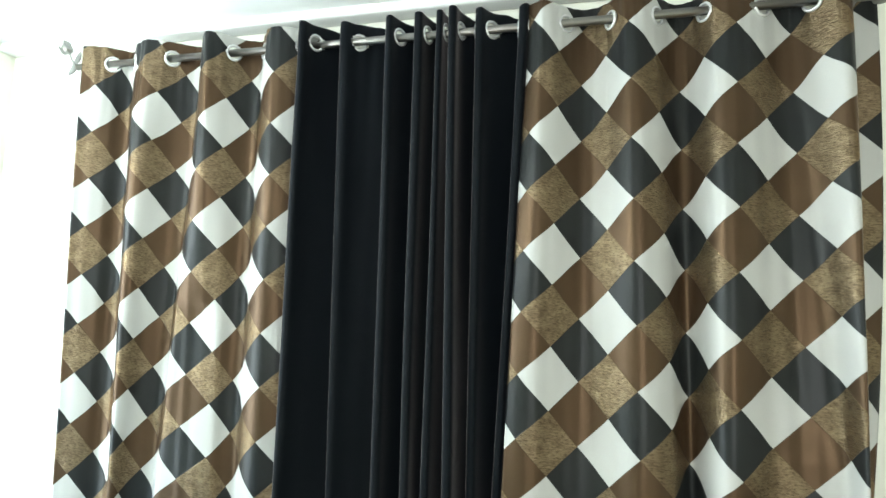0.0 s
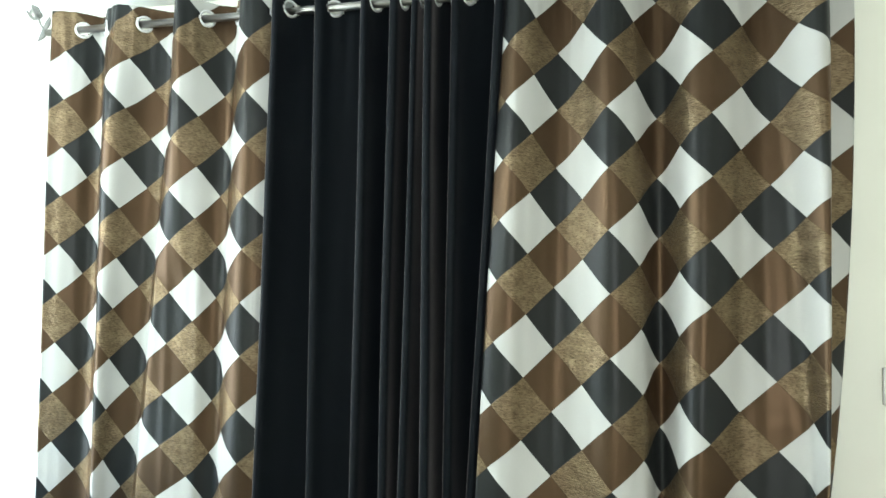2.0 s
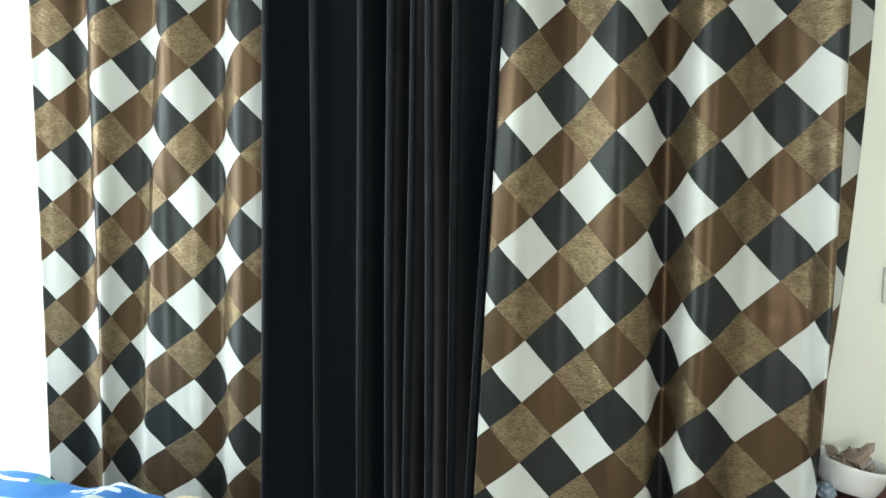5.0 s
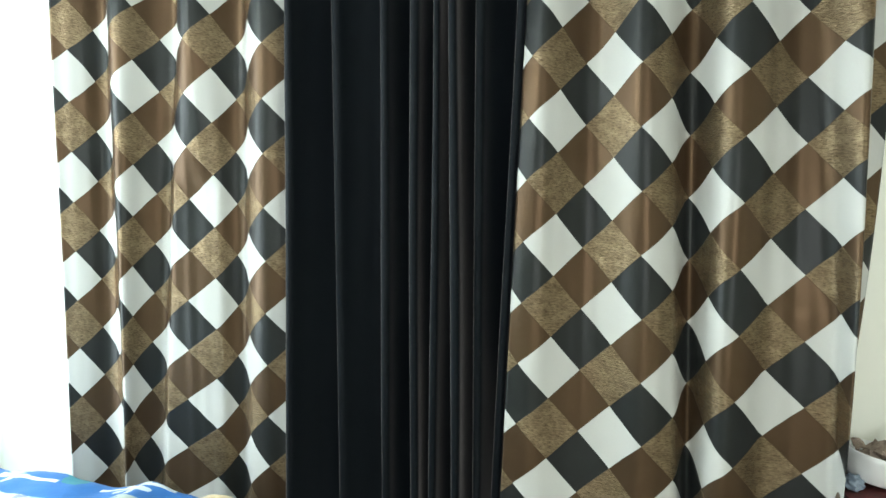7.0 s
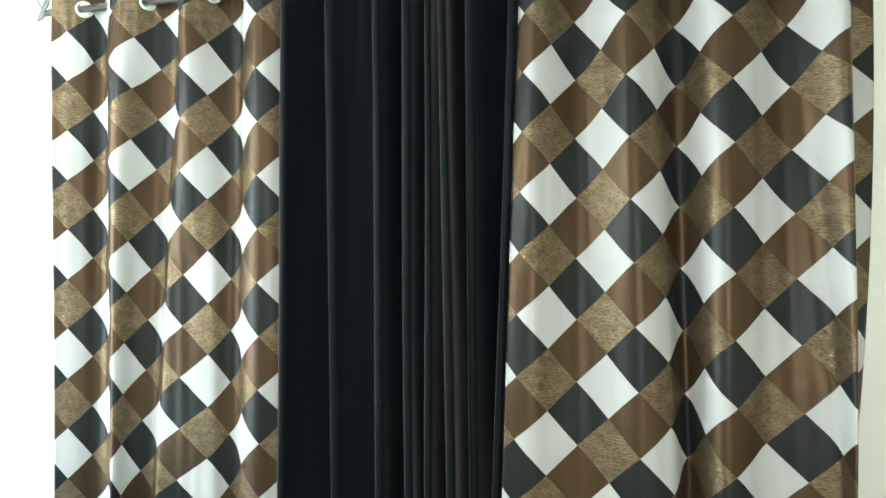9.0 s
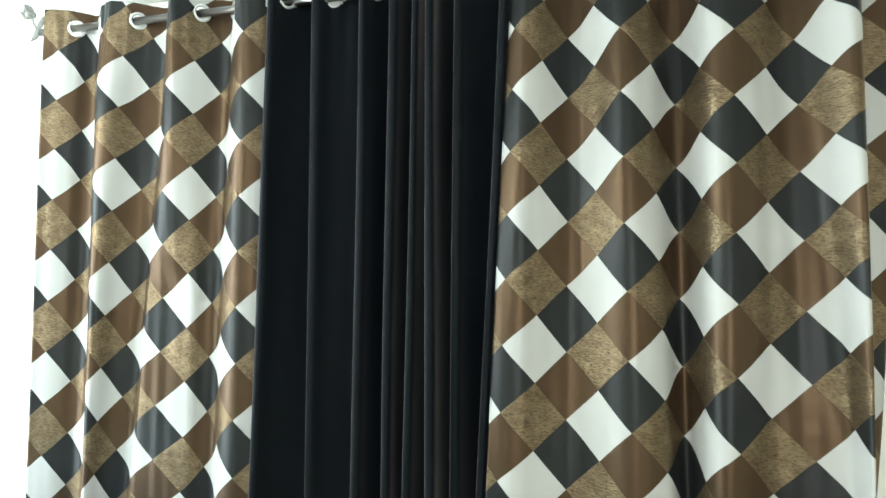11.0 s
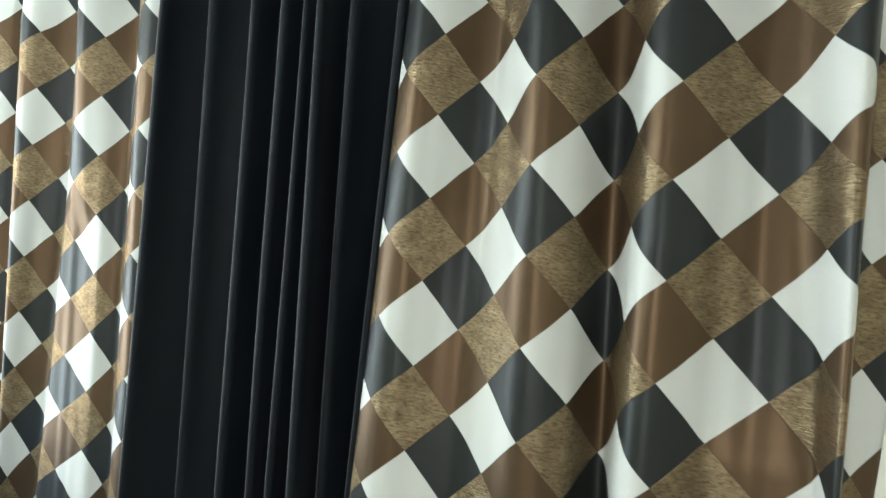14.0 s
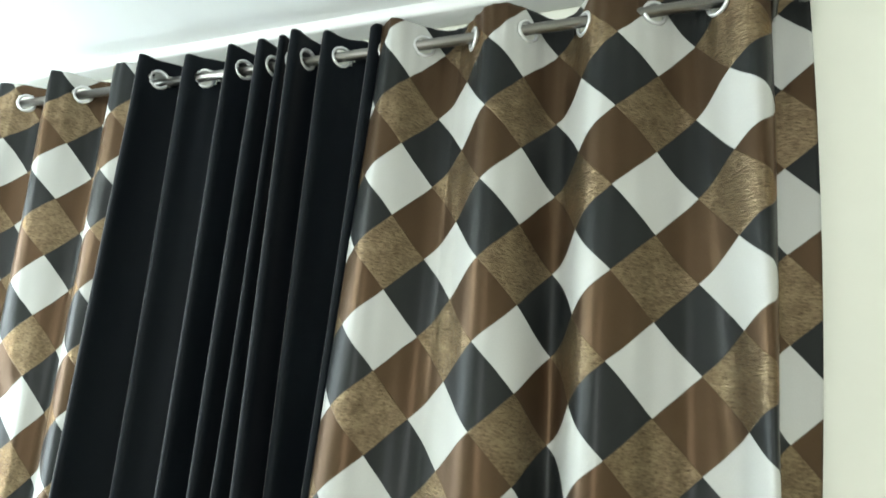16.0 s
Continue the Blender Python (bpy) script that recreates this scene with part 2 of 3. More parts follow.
def curtain(name, label, material, top, low, pitch, first, lean, start, end, depth=(), swell=(), forward=(0.0, 0.0), bottom=0.22,
            origin=(0.0, 0.0), repeat=(0.30, 0.30), skew=0.0, bow=0.0, most=0.085, ease=0.0, smooth=8, tail=1.0, panel=(), tuck=()):
    """A pleated curtain on eyelets. top, low: places of the eyelets along the rod, and of the same folds lower down.
    pitch: cloth between two eyelets. first: +1 when the cloth comes forward after the first eyelet. lean: sideways lean of each fold.
    swell: how far each fold's cloth crowds to its middle.
    start, end: how much of a half wave the cloth goes on past its first and last eyelet. depth: how deep each fold is against the usual.
    forward: how far the cloth stands off the rod's plane above and below. most: the deepest that a fold may be; ease: how much shallower low down. tail: how late the last fold drifts aside. panel: where the free edge hangs, along the rod and off the wall, above and below: the cloth runs flat from there to the first eyelet. tuck: how far the last fold reaches along the rod above and below, and where the free edge behind it hangs. origin, repeat, skew: how the woven pattern lies on it."""
    n_seg = 24
    zs = [HEAD - 0.005 * i for i in range(25)]
    while zs[-1] > bottom + 0.02:
        zs.append(zs[-1] - 0.02)
    zs.append(bottom)
    thing = empty(name, label, "curtain", "curtains on the rod", at=(top[0], ROD_Y, ROD_Z))
    grid, us = [], []
    seed = abs(top[0]) * 10
    n_gap = len(top) + 1
    for z in zs:
        h = min(1.3, max(0.0, (ROD_Z - z) / (ROD_Z - 0.75)))
        xs = [a + (b - a) * h for a, b in zip(top, low)]
        xs[-1] = top[-1] + (low[-1] - top[-1]) * h ** tail
        xs = [2 * xs[0] - xs[1]] + xs + [2 * xs[-1] - xs[-2]]
        row, row_u = [], []
        for k in range(n_gap):
            sign = first * (-1) ** (k - 1)
            tilt = lean[k % len(lean)] * (1 - 0.8 * min(h, 1.0) if tuck and k == n_gap - 2 else 1.0)
            d = xs[k + 1] - xs[k]
            a = min(most * (1 - ease * min(h, 1.0)), half_wave(abs(d), pitch) * (depth[k] if depth else 1.0))
            i0 = round(n_seg * (1 - start)) if k == 0 else 0
            i1 = round(n_seg * end) if k == n_gap - 1 else n_seg
            wave, run = [], [0.0]
            for i in range(n_seg + 1):
                q = i / n_seg
                front = sign * a * max(0.0, math.sin(math.pi * q))
                x = xs[k] + d * (q + (swell[k] if swell else 0.0) * math.sin(2 * math.pi * q) / (2 * math.pi)) - tilt * front
                y = ROD_Y + forward[0] + forward[1] * min(h, 1.1)
                if k == 0 and panel:
                    f = (q - 1 + start) / start
                    ex, ey = panel[0] + (panel[1] - panel[0]) * h, panel[2] + (panel[3] - panel[2]) * min(h, 1.1)
                    wave.append((ex + (xs[1] - ex) * f, ey + (y - ey) * f))
                    continue
                if tuck and k == n_gap - 2 and q > 0.5:
                    # past its peak the last fold rolls over and turns back behind itself
                    px, py = (xs[k] + xs[k + 1]) / 2 - tilt * a, y - a
                    rx = max(0.006, tuck[0] + (tuck[1] - tuck[0]) * h ** 1.6 - px)
                    turn = (2 * q - 1) * radians(155)
                    wave.append((px + rx * math.sin(turn), py + 0.058 * (1 - math.cos(turn))))
                    continue
                if tuck and k == n_gap - 1:
                    f = q / end
                    ex = tuck[2] + (tuck[3] - tuck[2]) * h ** 2.2
                    wave.append((last[0] + (ex - last[0]) * f, last[1] + (tuck[4] - last[1]) * f))
                    continue
                wave.append((x, y - front * (1.0 if sign > 0 else 0.75)))
            last = wave[-1]
            for p, q in zip(wave, wave[1:]):
                run.append(run[-1] + math.dist(p, q))
            for i in range(i0, i1 + (k == n_gap - 1)):
                x, y = wave[i]
                row.append((x, y))
                row_u.append((k - 1 + run[i] / run[-1]) * pitch)
        for _ in range(smooth):
            row = row[:1] + [((p[0] + 2 * q[0] + r[0]) / 4, (p[1] + 2 * q[1] + r[1]) / 4) for p, q, r in zip(row, row[1:], row[2:])] + row[-1:]
        near = math.exp(-max(0.0, ROD_Z - z) / 0.12)
        for i, (x, y) in enumerate(row):
            fine = noise.noise(Vector((x * 14 + seed, z * 1.1, 1.7))) * 0.0035 + noise.noise(Vector((x * 38, z * 1.3, seed))) * 0.0024
            fine += near * noise.noise(Vector((x * 60, z * 5, seed + 4))) * 0.0075
            row[i] = Vector((x, min(y + fine, WALL_Y - 0.008), z + noise.noise(Vector((x * 9, 0.3, seed))) * 0.007 * near))
        grid.append(row)
        us.append(row_u)
    holes = [i * pitch for i in range(len(top))]

    def cloth_uv(j, i):
        u = us[j][i] - origin[0]
        return u * 0.30 / repeat[0], (zs[j] + skew * u + bow * (u - 0.375) ** 2 - origin[1]) * 0.30 / repeat[1]

    sew(thing, grid, us, zs, holes, cloth_uv, material)
    return thing


def pleated_curtain(name, label, material, noses, pitch=0.115, bottom=0.06, back=1.846, radius=0.0125):
    """A curtain whose folds lie over one another to one side.
    noses: each forward fold's place along the rod at the top and low down, and how far off the wall it stands."""
    zs = [HEAD - 0.005 * i for i in range(25)]
    while zs[-1] > bottom + 0.02:
        zs.append(zs[-1] - 0.02)
    zs.append(bottom)
    thing = empty(name, label, "curtain", "curtains on the rod", at=(noses[0][0], ROD_Y, ROD_Z))
    grid, us = [], []
    for z in zs:
        h = min(1.3, max(0.0, (ROD_Z - z) / (ROD_Z - 0.75)))
        near = math.exp(-max(0.0, ROD_Z - z) / 0.12)
        xs = [a + (b - a) * h + 0.004 * noise.noise(Vector((k * 3.7, z * 1.1, 0.2))) for k, (a, b, y) in enumerate(noses)]
        row = []
        at = (xs[0] - 0.016, back)
        for k, x in enumerate(xs):
            gap = xs[k + 1] - x if k + 1 < len(xs) else 0.085
            r = radius * min(1.0, 0.35 + gap / 0.09) * (1 + 0.35 * noise.noise(Vector((k * 4.3, z * 0.9, 5.0))))
            cx, cy = x + 0.75 * r, noses[k][2] + 0.4 * r + 0.004 * noise.noise(Vector((k * 5.1, z * 0.8, 3.3)))
            # up to the fold, round its nose, and back into the valley
            left = (cx + r * math.cos(radians(165)), cy + r * math.sin(radians(165)))
            right = (cx + r * math.cos(radians(325)), cy + r * math.sin(radians(325)))
            valley = (x + gap - min(0.010, 0.15 * gap), back - 0.2 * max(0.0, 0.06 - gap))
            for i in range(24):
                row.append((at[0] + (left[0] - at[0]) * i / 24, at[1] + (left[1] - at[1]) * i / 24))
            for i in range(12):
                q = radians(165 + 160 * i / 12)
                row.append((cx + r * math.cos(q), cy + r * math.sin(q)))
            for i in range(24):
                f = i / 24
                # the cloth hangs a little slack between nose and valley
                slack = math.sin(math.pi * f) * (0.010 * noise.noise(Vector((k * 2.3, z * 0.7, 7.1))) - 0.12 * gap)
                row.append((right[0] + (valley[0] - right[0]) * f + slack, right[1] + (valley[1] - right[1]) * f))
            at = valley
        row_u = [i / 30 * pitch for i in range(len(row))]
        for _ in range(5):
            row = row[:1] + [((p[0] + 2 * q[0] + r[0]) / 4, (p[1] + 2 * q[1] + r[1]) / 4) for p, q, r in zip(row, row[1:], row[2:])] + row[-1:]
        out = []
        for i, (x, y) in enumerate(row):
            fine = noise.noise(Vector((x * 30, z * 1.4, 1.7))) * 0.002 + near * noise.noise(Vector((x * 60, z * 5, 8.0))) * 0.004
            rise = 0.010 * near * noise.noise(Vector((x * 22, 0.3, 2.0)))
            out.append(Vector((x, min(y + fine, WALL_Y - 0.008), z + rise)))
        grid.append(out)
        us.append(row_u)
    holes = [(k + 0.5) * pitch for k in range(2 * len(noses))]
    sew(thing, grid, us, zs, holes, lambda j, i: (us[j][i], zs[j]), material)
    return thing


curtain("checked_curtain", "narrow gathered satin curtain checked in ivory, black, brown and gold", CHECK,
        top=[-1.5222, -1.4425, -1.3021, -1.194, -1.0866, -0.9879, -0.862], low=[-1.535, -1.430, -1.386, -1.2885, -1.0947, -1.0068, -0.862],
        pitch=0.15, first=-1, lean=[0.12, -0.01, -0.08, 0.31, 0.10, 0.10, 0.10, 0.10], start=0.58, end=0.3,
        depth=[0.10, 0.85, 1.45, 1.05, 1.18, 1.22, 1.0, 1.0], swell=[0.05, -0.02, 0.02, 0.0, 0.03, 0.0, 0.0, 0.0],
        forward=(0.0, 0.046), origin=(-0.0431, 2.4305), repeat=(0.3139, 0.2964), skew=0.1033, bow=-0.046, most=0.058, ease=0.4, panel=(-1.602, -1.600, 1.750, 1.805))
pleated_curtain("dark_curtain", "plain black velvety curtain hanging in deep folds", DARK,
                noses=[(-0.846, -0.844, 1.735), (-0.735, -0.703, 1.770), (-0.594, -0.575, 1.752), (-0.514, -0.500, 1.757),
                       (-0.445, -0.450, 1.750), (-0.410, -0.389, 1.745), (-0.346, -0.335, 1.764), (-0.226, -0.287, 1.775)])
curtain("checked_curtain", "wide satin curtain checked in ivory, black, brown and gold", CHECK,
        top=[-0.1084, 0.0022, 0.117, 0.2271, 0.3606, 0.4647, 0.579], low=[-0.1269, 0.0195, 0.1606, 0.2169, 0.3313, 0.503, 0.466],
        pitch=0.15, first=-1, lean=[-0.02, -0.06, 0.04, 0.01, 0.40, 0.15, -0.15, 0.08], start=0.9, end=0.5,
        depth=[0.95, 0.95, 0.95, 1.35, 1.10, 1.0, 1.0, 1.0], swell=[0.10, 0.15, 0.04, -0.01, 0.03, 0.0, -0.01, 0.0],
        forward=(0.008, -0.056), origin=(-0.0242, 2.2842), repeat=(0.3169, 0.3019), skew=0.0809, bow=-0.005, tail=2.2, tuck=(0.555, 0.480, 0.620, 0.512, 1.845))

# ---- curtain rod ----
rod = empty("curtain_rod", "brushed steel curtain rod with tulip finials on wall brackets", "curtain rod", at=(-1.6, ROD_Y, ROD_Z))
TO_X = Matrix.Rotation(radians(90), 4, "Y")
bm = bmesh.new()
# the steel tube is reeded along its length
ends = []
for x in (-0.058, 2.192):
    ring = []
    for i in range(112):
        q = 2 * math.pi * i / 112
        r = 0.0105 * (1.0 + 0.045 * abs(math.sin(7 * q)))
        ring.append(bm.verts.new((x, r * math.cos(q), r * math.sin(q))))
    ends.append(ring)
for i in range(112):
    f = bm.faces.new((ends[0][i], ends[1][i], ends[1][(i + 1) % 112], ends[0][(i + 1) % 112]))
    f.smooth = True
bm.faces.new(ends[0])
bm.faces.new(ends[1][::-1])
bmesh.ops.recalc_face_normals(bm, faces=bm.faces[:])
part("pole", bm, CHROME, rod)
bm = bmesh.new()
lathe(bm, [(0.0, 0.0), (0.012, 0.0), (0.019, 0.006), (0.021, 0.016), (0.019, 0.028), (0.012, 0.034), (0.0, 0.035)], Matrix.Translation((2.192, 0, 0)) @ TO_X, 24)
part("end_cap", bm, PEWTER, rod, "dark pewter end cap")



def leaf(bm, m, length, width, curl):
    """A pointed, hollowed leaf that runs along z."""
    n = 9
    rows = []
    for i in range(n):
        t = i / (n - 1)
        w = width * math.sin(math.pi * min(1, 0.12 + 0.88 * t)) ** 0.8
        c = curl * t * t * length
        rows.append([bm.verts.new(m @ Vector((w * q, c + abs(q) * w * 0.5 + (0.0012 if side else -0.0012), length * t))) for side in (0, 1) for q in (-1, -0.5, 0, 0.5, 1)])
    for a, b in zip(rows, rows[1:]):
        for o in (0, 5):
            for i in range(4):
                bm.faces.new((a[o + i], a[o + i + 1], b[o + i + 1], b[o + i]))
        bm.faces.new((a[0], a[5], b[5], b[0]))
        bm.faces.new((a[4], a[9], b[9], b[4]))
    bmesh.ops.recalc_face_normals(bm, faces=bm.faces)
    return bm


def tube(bm, pts, r, n=10):
    rings = []
    for i, p in enumerate(pts):
        p = Vector(p)
        d = (Vector(pts[min(i + 1, len(pts) - 1)]) - Vector(pts[max(i - 1, 0)])).normalized()
        q = d.to_track_quat("Z", "Y").to_matrix()
        rings.append([bm.verts.new(p + q @ Vector((r * math.cos(2 * math.pi * k / n), r * math.sin(2 * math.pi * k / n), 0))) for k in range(n)])
    for a, b in zip(rings, rings[1:]):
        for k in range(n):
            bm.faces.new((a[k], a[(k + 1) % n], b[(k + 1) % n], b[k]))
    bmesh.ops.recalc_face_normals(bm, faces=bm.faces)
    return bm


# tulip finial: stem, flower and two leaves
bm = bmesh.new()
tube(bm, [(-0.05, 0, 0), (-0.068, 0, 0.008), (-0.084, -0.002, 0.03), (-0.094, -0.002, 0.052)], 0.0035)
finial = part("finial", bm, PEWTER, rod, "pewter tulip finial with two leaves")
up = Matrix.Translation((-0.094, -0.002, 0.050)) @ Matrix.Rotation(radians(-42), 4, "Y")
bm = bmesh.new()
lathe(bm, [(0.002, 0.0), (0.011, 0.004), (0.0155, 0.014), (0.0145, 0.026), (0.012, 0.032), (0.010, 0.026), (0.002, 0.012)], up, 20)
for k in range(3):
    leaf(bm, up @ Matrix.Rotation(radians(120 * k), 4, "Z") @ Matrix.Translation((0, 0.010, 0.004)), 0.042, 0.012, 0.12)
part("tulip", bm, PEWTER, finial)
bm = bmesh.new()
leaf(bm, Matrix.Translation((-0.072, 0, 0.012)) @ Matrix.Rotation(radians(14), 4, "Y"), 0.046, 0.011, 0.2)
part("leaf", bm, PEWTER, finial)
bm = bmesh.new()
leaf(bm, Matrix.Translation((-0.074, 0, 0.016)) @ Matrix.Rotation(radians(192), 4, "Y"), 0.046, 0.012, -0.2)
part("leaf", bm, PEWTER, finial)
for x in (-0.01, 2.16):
    bm = bmesh.new()
    lathe(bm, [(0.0, 0.0), (0.026, 0.0), (0.026, 0.006), (0.010, 0.010), (0.007, 0.014), (0.007, WALL_Y - ROD_Y - 0.006)], Matrix.Translation((x, WALL_Y - ROD_Y, 0)) @ Matrix.Rotation(radians(90), 4, "X"), 20)
    part("bracket", bm, CHROME, rod)

# ---- wall switch ----
switch = empty("light_switch", "white plastic light switch on the cream wall", "switch", at=(0.730, WALL_Y, 1.312))
bm = bmesh.new()
block(bm, -0.053, 0.053, -0.011, 0.0, -0.0435, 0.0435, 0.004, 3)
part("plate", bm, PLASTIC, switch)
bm = bmesh.new()
block(bm, -0.0225, 0.0225, -0.0135, -0.0105, -0.029, 0.029, 0.0015, 2)
part("surround", bm, PLASTIC, switch)
bm = bmesh.new()
block(bm, -0.0195, 0.0195, -0.0175, -0.0135, -0.0255, 0.0255, 0.002, 2)
part("rocker", bm, PLASTIC, switch)

# ---- bed with quilt ----


def quilt_print():
    m, N, L, B = nodes("quilt_print")
    tc = N.new("ShaderNodeTexCoord").outputs["Object"]
    sep = N.new("ShaderNodeSeparateXYZ")
    L.new(tc, sep.inputs[0])
    x, y = sep.outputs[0], sep.outputs[1]
    wav = val(N, L, "MULTIPLY", val(N, L, "SINE", val(N, L, "MULTIPLY", x, 9.0)), 0.02)
    yy = val(N, L, "ADD", y, wav)
    band = val(N, L, "MULTIPLY", val(N, L, "ADD", yy, 0.165), 300.0, True)
    # broken white line along the border
    line = val(N, L, "LESS_THAN", val(N, L, "ABSOLUTE", val(N, L, "ADD", yy, 0.085)), 0.007)
    dash = val(N, L, "GREATER_THAN", val(N, L, "SINE", val(N, L, "MULTIPLY", x, 21.0)), -0.35)
    line = val(N, L, "MULTIPLY", line, dash)
    # white stars and teal patches
    vor = N.new("ShaderNodeTexVoronoi")
    vor.feature = "F1"
    L.new(tc, vor.inputs["Vector"])
    vor.inputs["Scale"].default_value, vor.inputs["Randomness"].default_value = 5.2, 0.55
    ragged = val(N, L, "ADD", vor.outputs["Distance"], val(N, L, "MULTIPLY", val(N, L, "SUBTRACT", grain(N, L, tc, 40.0, 2), 0.5), 0.22))
    star = val(N, L, "LESS_THAN", ragged, 0.12)
    rough_edge = val(N, L, "MULTIPLY", val(N, L, "SUBTRACT", grain(N, L, tc, 45.0, 2), 0.5), 0.03)
    teal = val(N, L, "GREATER_THAN", grain(N, L, tc, 10.0, 2), 0.66)
    for cx, cy, size, points in ((0.021, -0.083, 0.046, 5), (0.373, -0.098, 0.050, 5), (-0.34, -0.09, 0.046, 5), (0.20, -0.075, 0.036, 0), (0.56, -0.09, 0.034, 0)):
        dx, dy = val(N, L, "SUBTRACT", x, cx), val(N, L, "SUBTRACT", y, cy)
        far = val(N, L, "ADD", val(N, L, "SQRT", val(N, L, "ADD", val(N, L, "MULTIPLY", dx, dx), val(N, L, "MULTIPLY", dy, dy))), rough_edge)
        if points:
            arm = val(N, L, "COSINE", val(N, L, "ADD", val(N, L, "MULTIPLY", val(N, L, "ARCTAN2", dy, dx), float(points)), 0.7))
            star = val(N, L, "MAXIMUM", star, val(N, L, "LESS_THAN", far, val(N, L, "ADD", 0.62 * size, val(N, L, "MULTIPLY", arm, 0.38 * size))))
        else:
            teal = val(N, L, "MAXIMUM", teal, val(N, L, "LESS_THAN", far, size))
    blue = mix(N, L, grain(N, L, tc, 30.0, 3), (0.010, 0.112, 0.36), (0.018, 0.165, 0.48))
    top = mix(N, L, teal, blue, (0.02, 0.20, 0.25))
    top = mix(N, L, star, top, (0.52, 0.60, 0.62))
    top = mix(N, L, line, top, (0.62, 0.66, 0.68))
    mott = grain(N, L, tc, 17.0, 4)
    pale = mix(N, L, val(N, L, "MULTIPLY", val(N, L, "SUBTRACT", mott, 0.5), 7.0, True), (0.46, 0.54, 0.49), (0.33, 0.43, 0.36))
    ink = val(N, L, "LESS_THAN", val(N, L, "ABSOLUTE", val(N, L, "SUBTRACT", grain(N, L, tc, 9.0, 3), 0.56)), 0.022)
    pale = mix(N, L, ink, pale, (0.22, 0.26, 0.36))
    L.new(mix(N, L, band, pale, top), B.inputs["Base Color"])
    B.inputs["Roughness"].default_value = 0.8
    B.inputs["Sheen Weight"].default_value = 0.06
    bump(N, L, B, grain(N, L, tc, 130.0, 3), 0.3, 0.002)
    return m


bed = empty("bed", "low wooden bed with a white mattress beside the curtains", "bed", at=(-1.45, 0.8, 0.0))
bm = bmesh.new()
block(bm, -0.56, 0.6, -1.6, 0.82, 0.16, 0.30, 0.01, 2)
part("bed_frame", bm, WOOD, bed)
for x in (-0.51, 0.55):
    for y in (-1.55, 0.77):
        bm = bmesh.new()
        block(bm, x - 0.035, x + 0.035, y - 0.035, y + 0.035, 0.0, 0.17, 0.006, 2)
        part("leg", bm, WOOD, bed)
bm = bmesh.new()
block(bm, -0.54, 0.58, -1.58, 0.80, 0.301, 0.50, 0.045, 4)
part("mattress", bm, plain("mattress_ticking", (0.62, 0.62, 0.60), (0.72, 0.72, 0.70), 0.85, 6.0), bed)

bm = bmesh.new()
nx, ny, span_x, span_y = 78, 60, 1.17, 0.95
rows = []
for j in range(ny + 1):
    row = []
    for i in range(nx + 1):
        a, b = i / nx, j / ny
        x, y = -2.0 + span_x * a, 1.52 - span_y * (1 - b)
        edge = min(a * span_x, (1 - a) * span_x, (1 - b) * span_y, b * span_y)
        z = 0.545 + 0.252 * min(1.0, edge / 0.055) ** 0.45
        z += 0.012 * math.sin(a * 17 + 2.0) * min(1, edge / 0.1) + 0.018 * noise.noise(Vector((x * 5, y * 7, 0.4))) + 0.006 * noise.noise(Vector((x * 21, y * 25, 1.4)))
        z += 0.018 * math.exp(-((x + 1.05) / 0.05) ** 2) - 0.05 * max(0.0, (x + 1.0) / 0.17) ** 2
        z += 0.008 * math.exp(-((x + 1.32) / 0.10) ** 2) - 0.024 * math.exp(-((x + 1.15) / 0.10) ** 2)
        row.append(bm.verts.new((x + 1.45, y - 1.52, z - 0.5)))
    rows.append(row)
for j in range(ny):
    for i in range(nx):
        bm.faces.new((rows[j][i], rows[j][i + 1], rows[j + 1][i + 1], rows[j + 1][i]))
loop = rows[0] + [r[-1] for r in rows[1:]] + rows[-1][-2::-1] + [r[0] for r in rows[-2:0:-1]]
down = [bm.verts.new((v.co.x, v.co.y, 0.001)) for v in loop]
for i in range(len(loop)):
    k = (i + 1) % len(loop)
    bm.faces.new((loop[i], down[i], down[k], loop[k]))
bm.faces.new(down)
bmesh.ops.recalc_face_normals(bm, faces=bm.faces)
quilt = tagged(link_bm("quilt", bm, quilt_print()), "rumpled quilt with blue starred border and pale print on the bed", "quilt")
quilt.location = (-1.45, 1.52, 0.5)

bm = bmesh.new()
bmesh.ops.create_icosphere(bm, subdivisions=4, radius=1.0)
for v in bm.verts:
    c = v.co.copy()
    v.co = Vector((c.x * 0.13, c.y * 0.045, c.z * 0.122)) * (1 + 0.07 * noise.noise(c * 2.5))
cushion = tagged(link_bm("cushion", bm, plain("cushion_cloth", (0.62, 0.50, 0.30), (0.72, 0.60, 0.40), 0.85, 12.0)), "small pale yellow cushion standing behind the quilt on the bed", "cushion")
cushion.location = (-0.93, 1.56, 0.622)

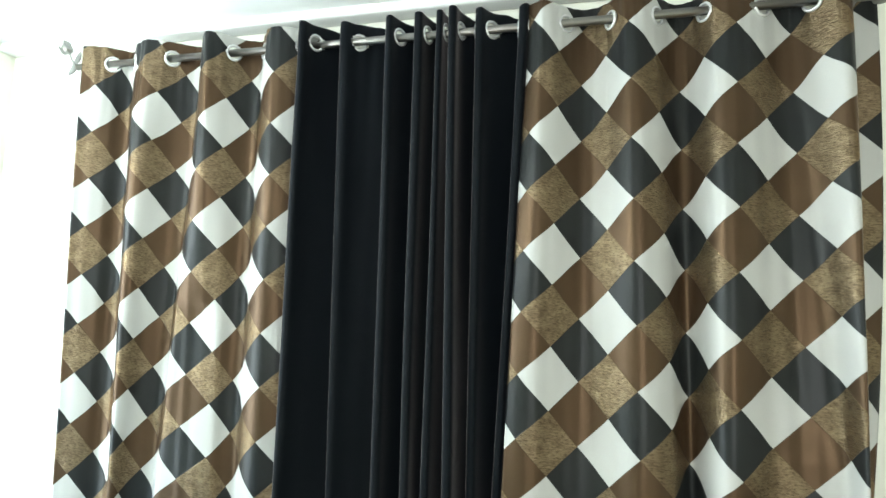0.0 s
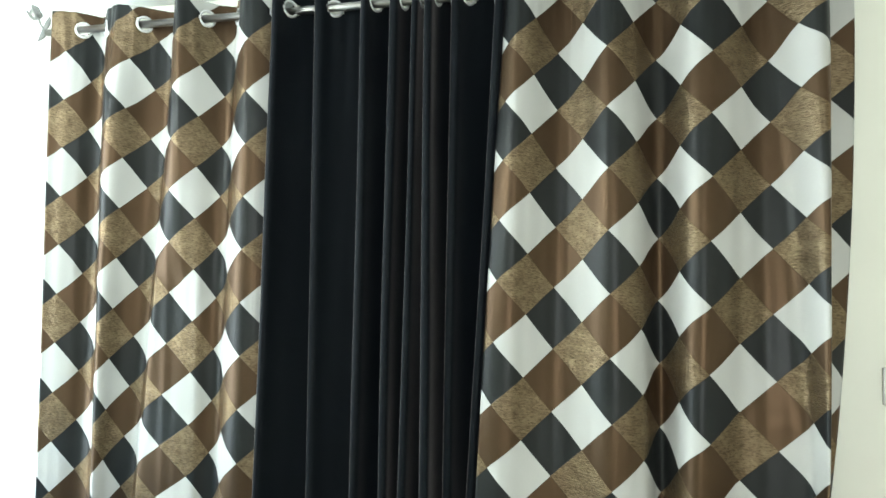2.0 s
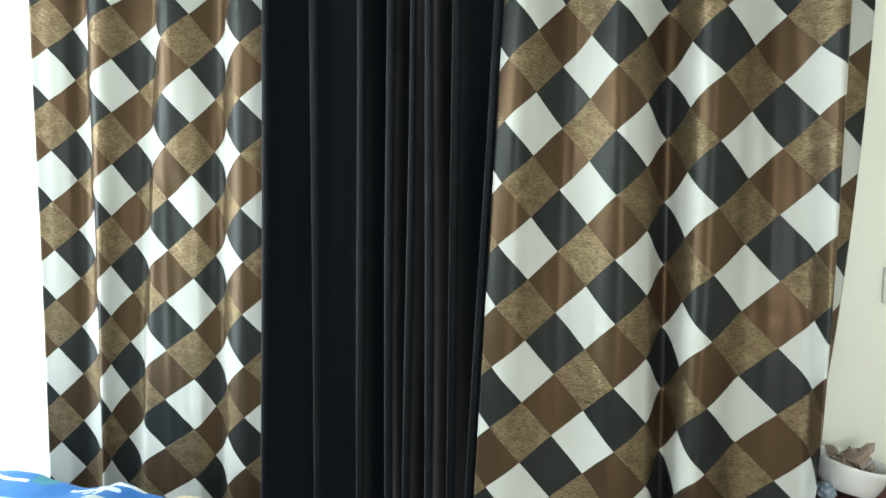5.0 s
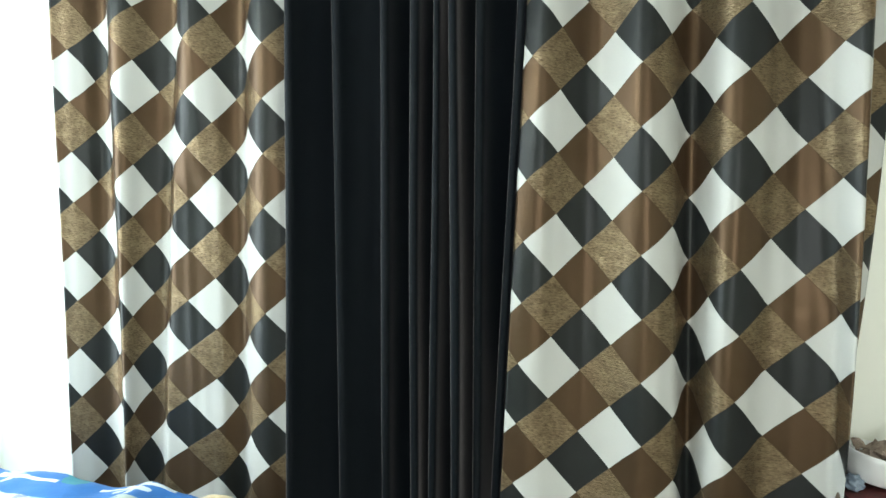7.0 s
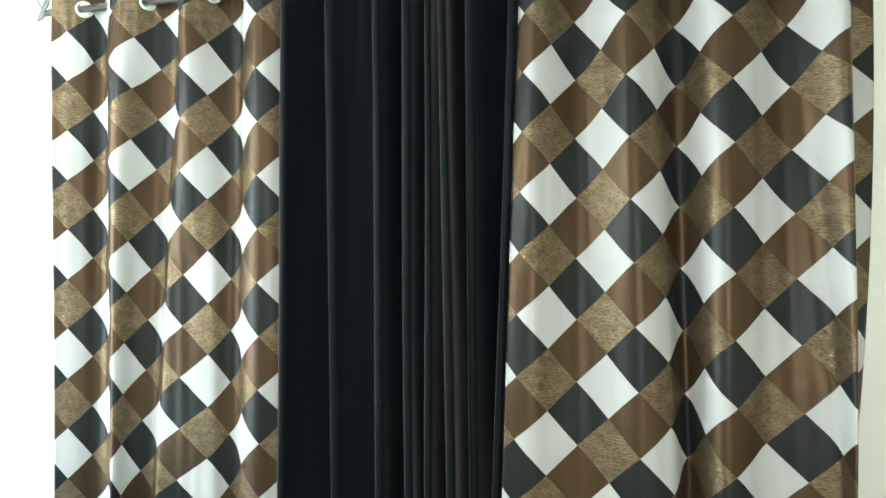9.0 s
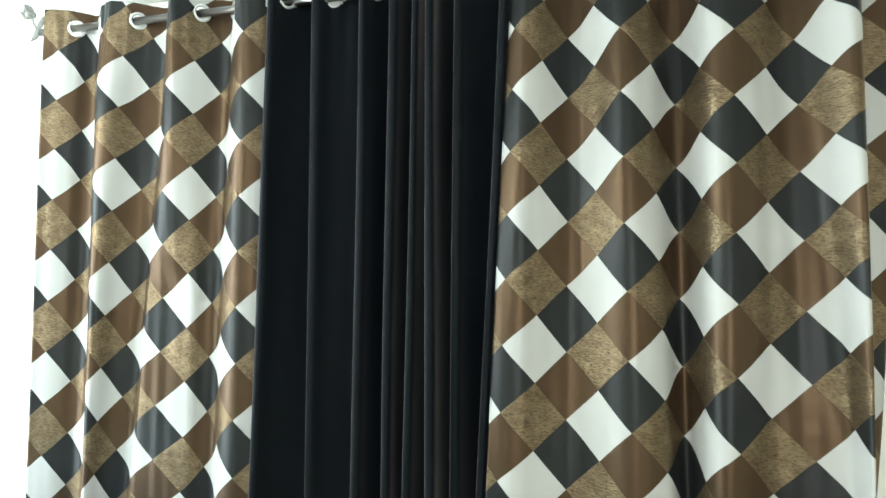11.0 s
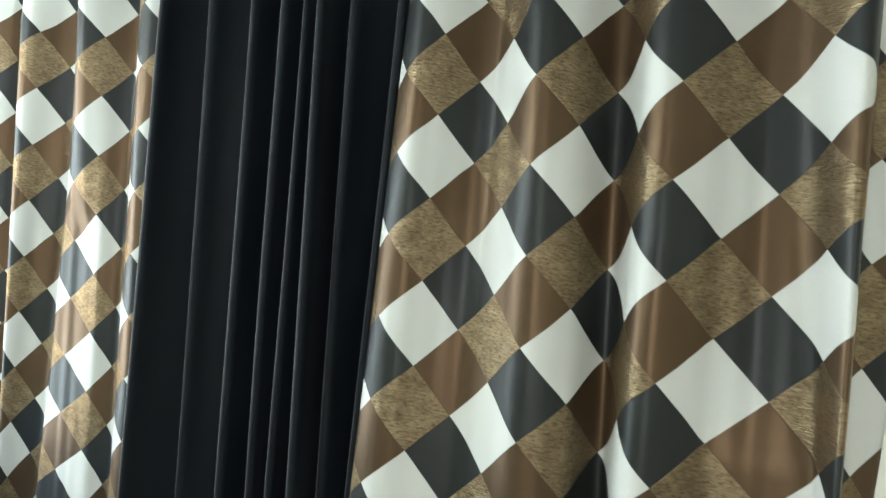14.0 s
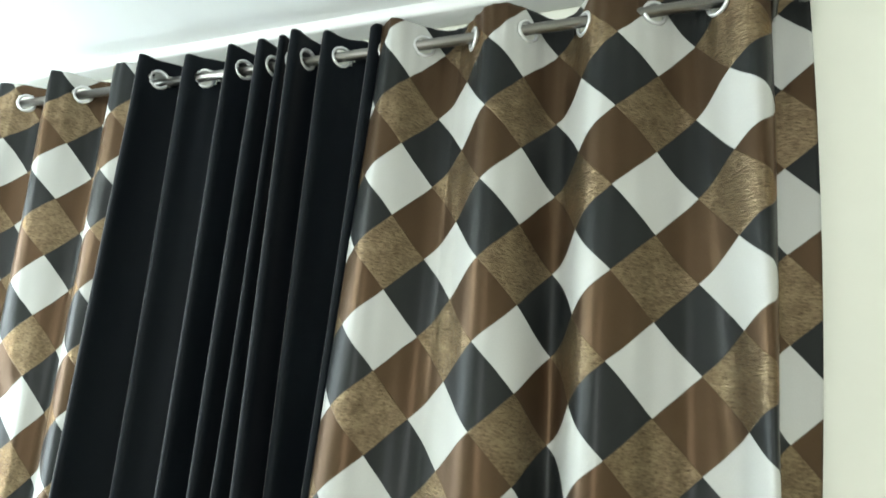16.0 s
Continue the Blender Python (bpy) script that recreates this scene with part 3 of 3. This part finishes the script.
# ---- side table with bowls ----
TABLE = 0.846
CLOTH = plain("table_cloth", (0.035, 0.014, 0.016), (0.20, 0.03, 0.025), 0.7, 14.0)
table = empty("side_table", "dark wooden side table with a maroon cloth by the wall", "table", at=(0.93, 1.62, 0.0))
bm = bmesh.new()
block(bm, -0.415, 0.42, -0.26, 0.245, TABLE - 0.04, TABLE - 0.006, 0.006, 2)
part("tabletop", bm, WOOD, table)
bm = bmesh.new()
block(bm, -0.42, 0.425, -0.265, 0.25, TABLE - 0.0055, TABLE, 0.002, 2)
part("table_cloth", bm, CLOTH, table, "maroon patterned table cloth")
for x in (-0.38, 0.38):
    for y in (-0.22, 0.21):
        bm = bmesh.new()
        block(bm, x - 0.025, x + 0.025, y - 0.025, y + 0.025, 0.0, TABLE - 0.041, 0.004, 2)
        part("leg", bm, WOOD, table)

GLAZE = plain("white_glaze", (0.78, 0.79, 0.78), (0.84, 0.85, 0.84), 0.2, 5.0, bumps=None)


def bowl(name, label, x, y, r, h, tilt=0.0):
    bm = bmesh.new()
    rows = [(0.0, 0.0), (r * 0.74, 0.0), (r * 0.78, 0.004), (r * 0.87, h * 0.35), (r * 0.96, h * 0.8), (r, h), (r * 0.985, h + 0.002), (r * 0.955, h), (r * 0.92, h * 0.78), (r * 0.82, h * 0.34), (r * 0.70, 0.008), (0.0, 0.007)]
    lathe(bm, rows, Matrix.Identity(4), 40)
    ob = tagged(link_bm(name, bm, GLAZE), label, "bowl")
    ob.matrix_world = pose(x, y, TABLE + 0.001 + 0.74 * r * math.sin(radians(tilt)), 0, tilt, 0)
    return ob


bowl("bowl", "round white bowl filled with dried brown pieces, standing tilted", 0.593, 1.792, 0.078, 0.064, tilt=10.0)
bowl("dish", "small shallow white dish on the maroon cloth", 0.712, 1.735, 0.042, 0.024)
PEEL = plain("dried_peel", (0.17, 0.115, 0.085), (0.46, 0.37, 0.30), 0.8, 60.0, bumps=(160.0, 0.6, 0.003))
rng = random.Random(5)


def chunk(x, y, z, sx, sy, sz, turn, material):
    """A curled, torn flake: a bent angular shell with thickness."""
    bm = bmesh.new()
    bmesh.ops.create_icosphere(bm, subdivisions=2, radius=1.0)
    o = Vector((rng.uniform(0, 9), rng.uniform(0, 9), 0))
    for v in bm.verts:
        c = v.co.copy()
        k = 1 + 0.75 * noise.noise(c * 1.1 + o) + 0.35 * noise.noise(c * 2.9 + o)
        bend = 0.9 * c.x * c.x * sz
        v.co = Vector((c.x * sx * k, c.y * sy * k, c.z * sz * 0.55 * k + bend))
    ob = tagged(link_bm("dried_piece", bm, material, smooth=False), "dried curled brown and beige flake in the bowl", "dried plant", "dried pieces in the bowl")
    ob.matrix_world = pose(x, y, z, *turn)
    return ob


for i in range(16):
    a, d = i * 2.4, 0.042 * math.sqrt((i + 0.4) / 16)
    chunk(0.597 + d * math.cos(a), 1.794 + d * math.sin(a), TABLE + 0.052 + 0.010 * (i % 3) - 0.17 * d * math.cos(a), rng.uniform(0.014, 0.024), rng.uniform(0.010, 0.018), rng.uniform(0.008, 0.014), (rng.uniform(-50, 50), rng.uniform(-50, 50), rng.uniform(0, 360)), PEEL)
chunk(0.612, 1.785, TABLE + 0.086, 0.030, 0.020, 0.016, (15, -38, 20), PEEL)
chunk(0.60, 1.77, TABLE + 0.074, 0.022, 0.016, 0.014, (40, 10, 60), PEEL)

m, N, L, B = nodes("clear_plastic")
B.inputs["Base Color"].default_value = (0.45, 0.55, 0.66, 1)
B.inputs["Roughness"].default_value, B.inputs["Transmission Weight"].default_value = 0.25, 0.45
bump(N, L, B, grain(N, L, N.new("ShaderNodeTexCoord").outputs["Object"], 60.0, 3), 0.6, 0.004)
bm = bmesh.new()
bmesh.ops.create_icosphere(bm, subdivisions=4, radius=1.0)
for v in bm.verts:
    c = v.co.copy()
    v.co = Vector((c.x * 0.020, c.y * 0.026, max(-0.012, c.z * 0.018))) * (1 + 0.3 * noise.noise(c * 2.2) + 0.12 * noise.noise(c * 6))
bag = tagged(link_bm("plastic_bag", bm, m), "small crumpled bluish plastic bag beside the bowl", "bag")
bag.location = (0.535, 1.74, TABLE + 0.016)
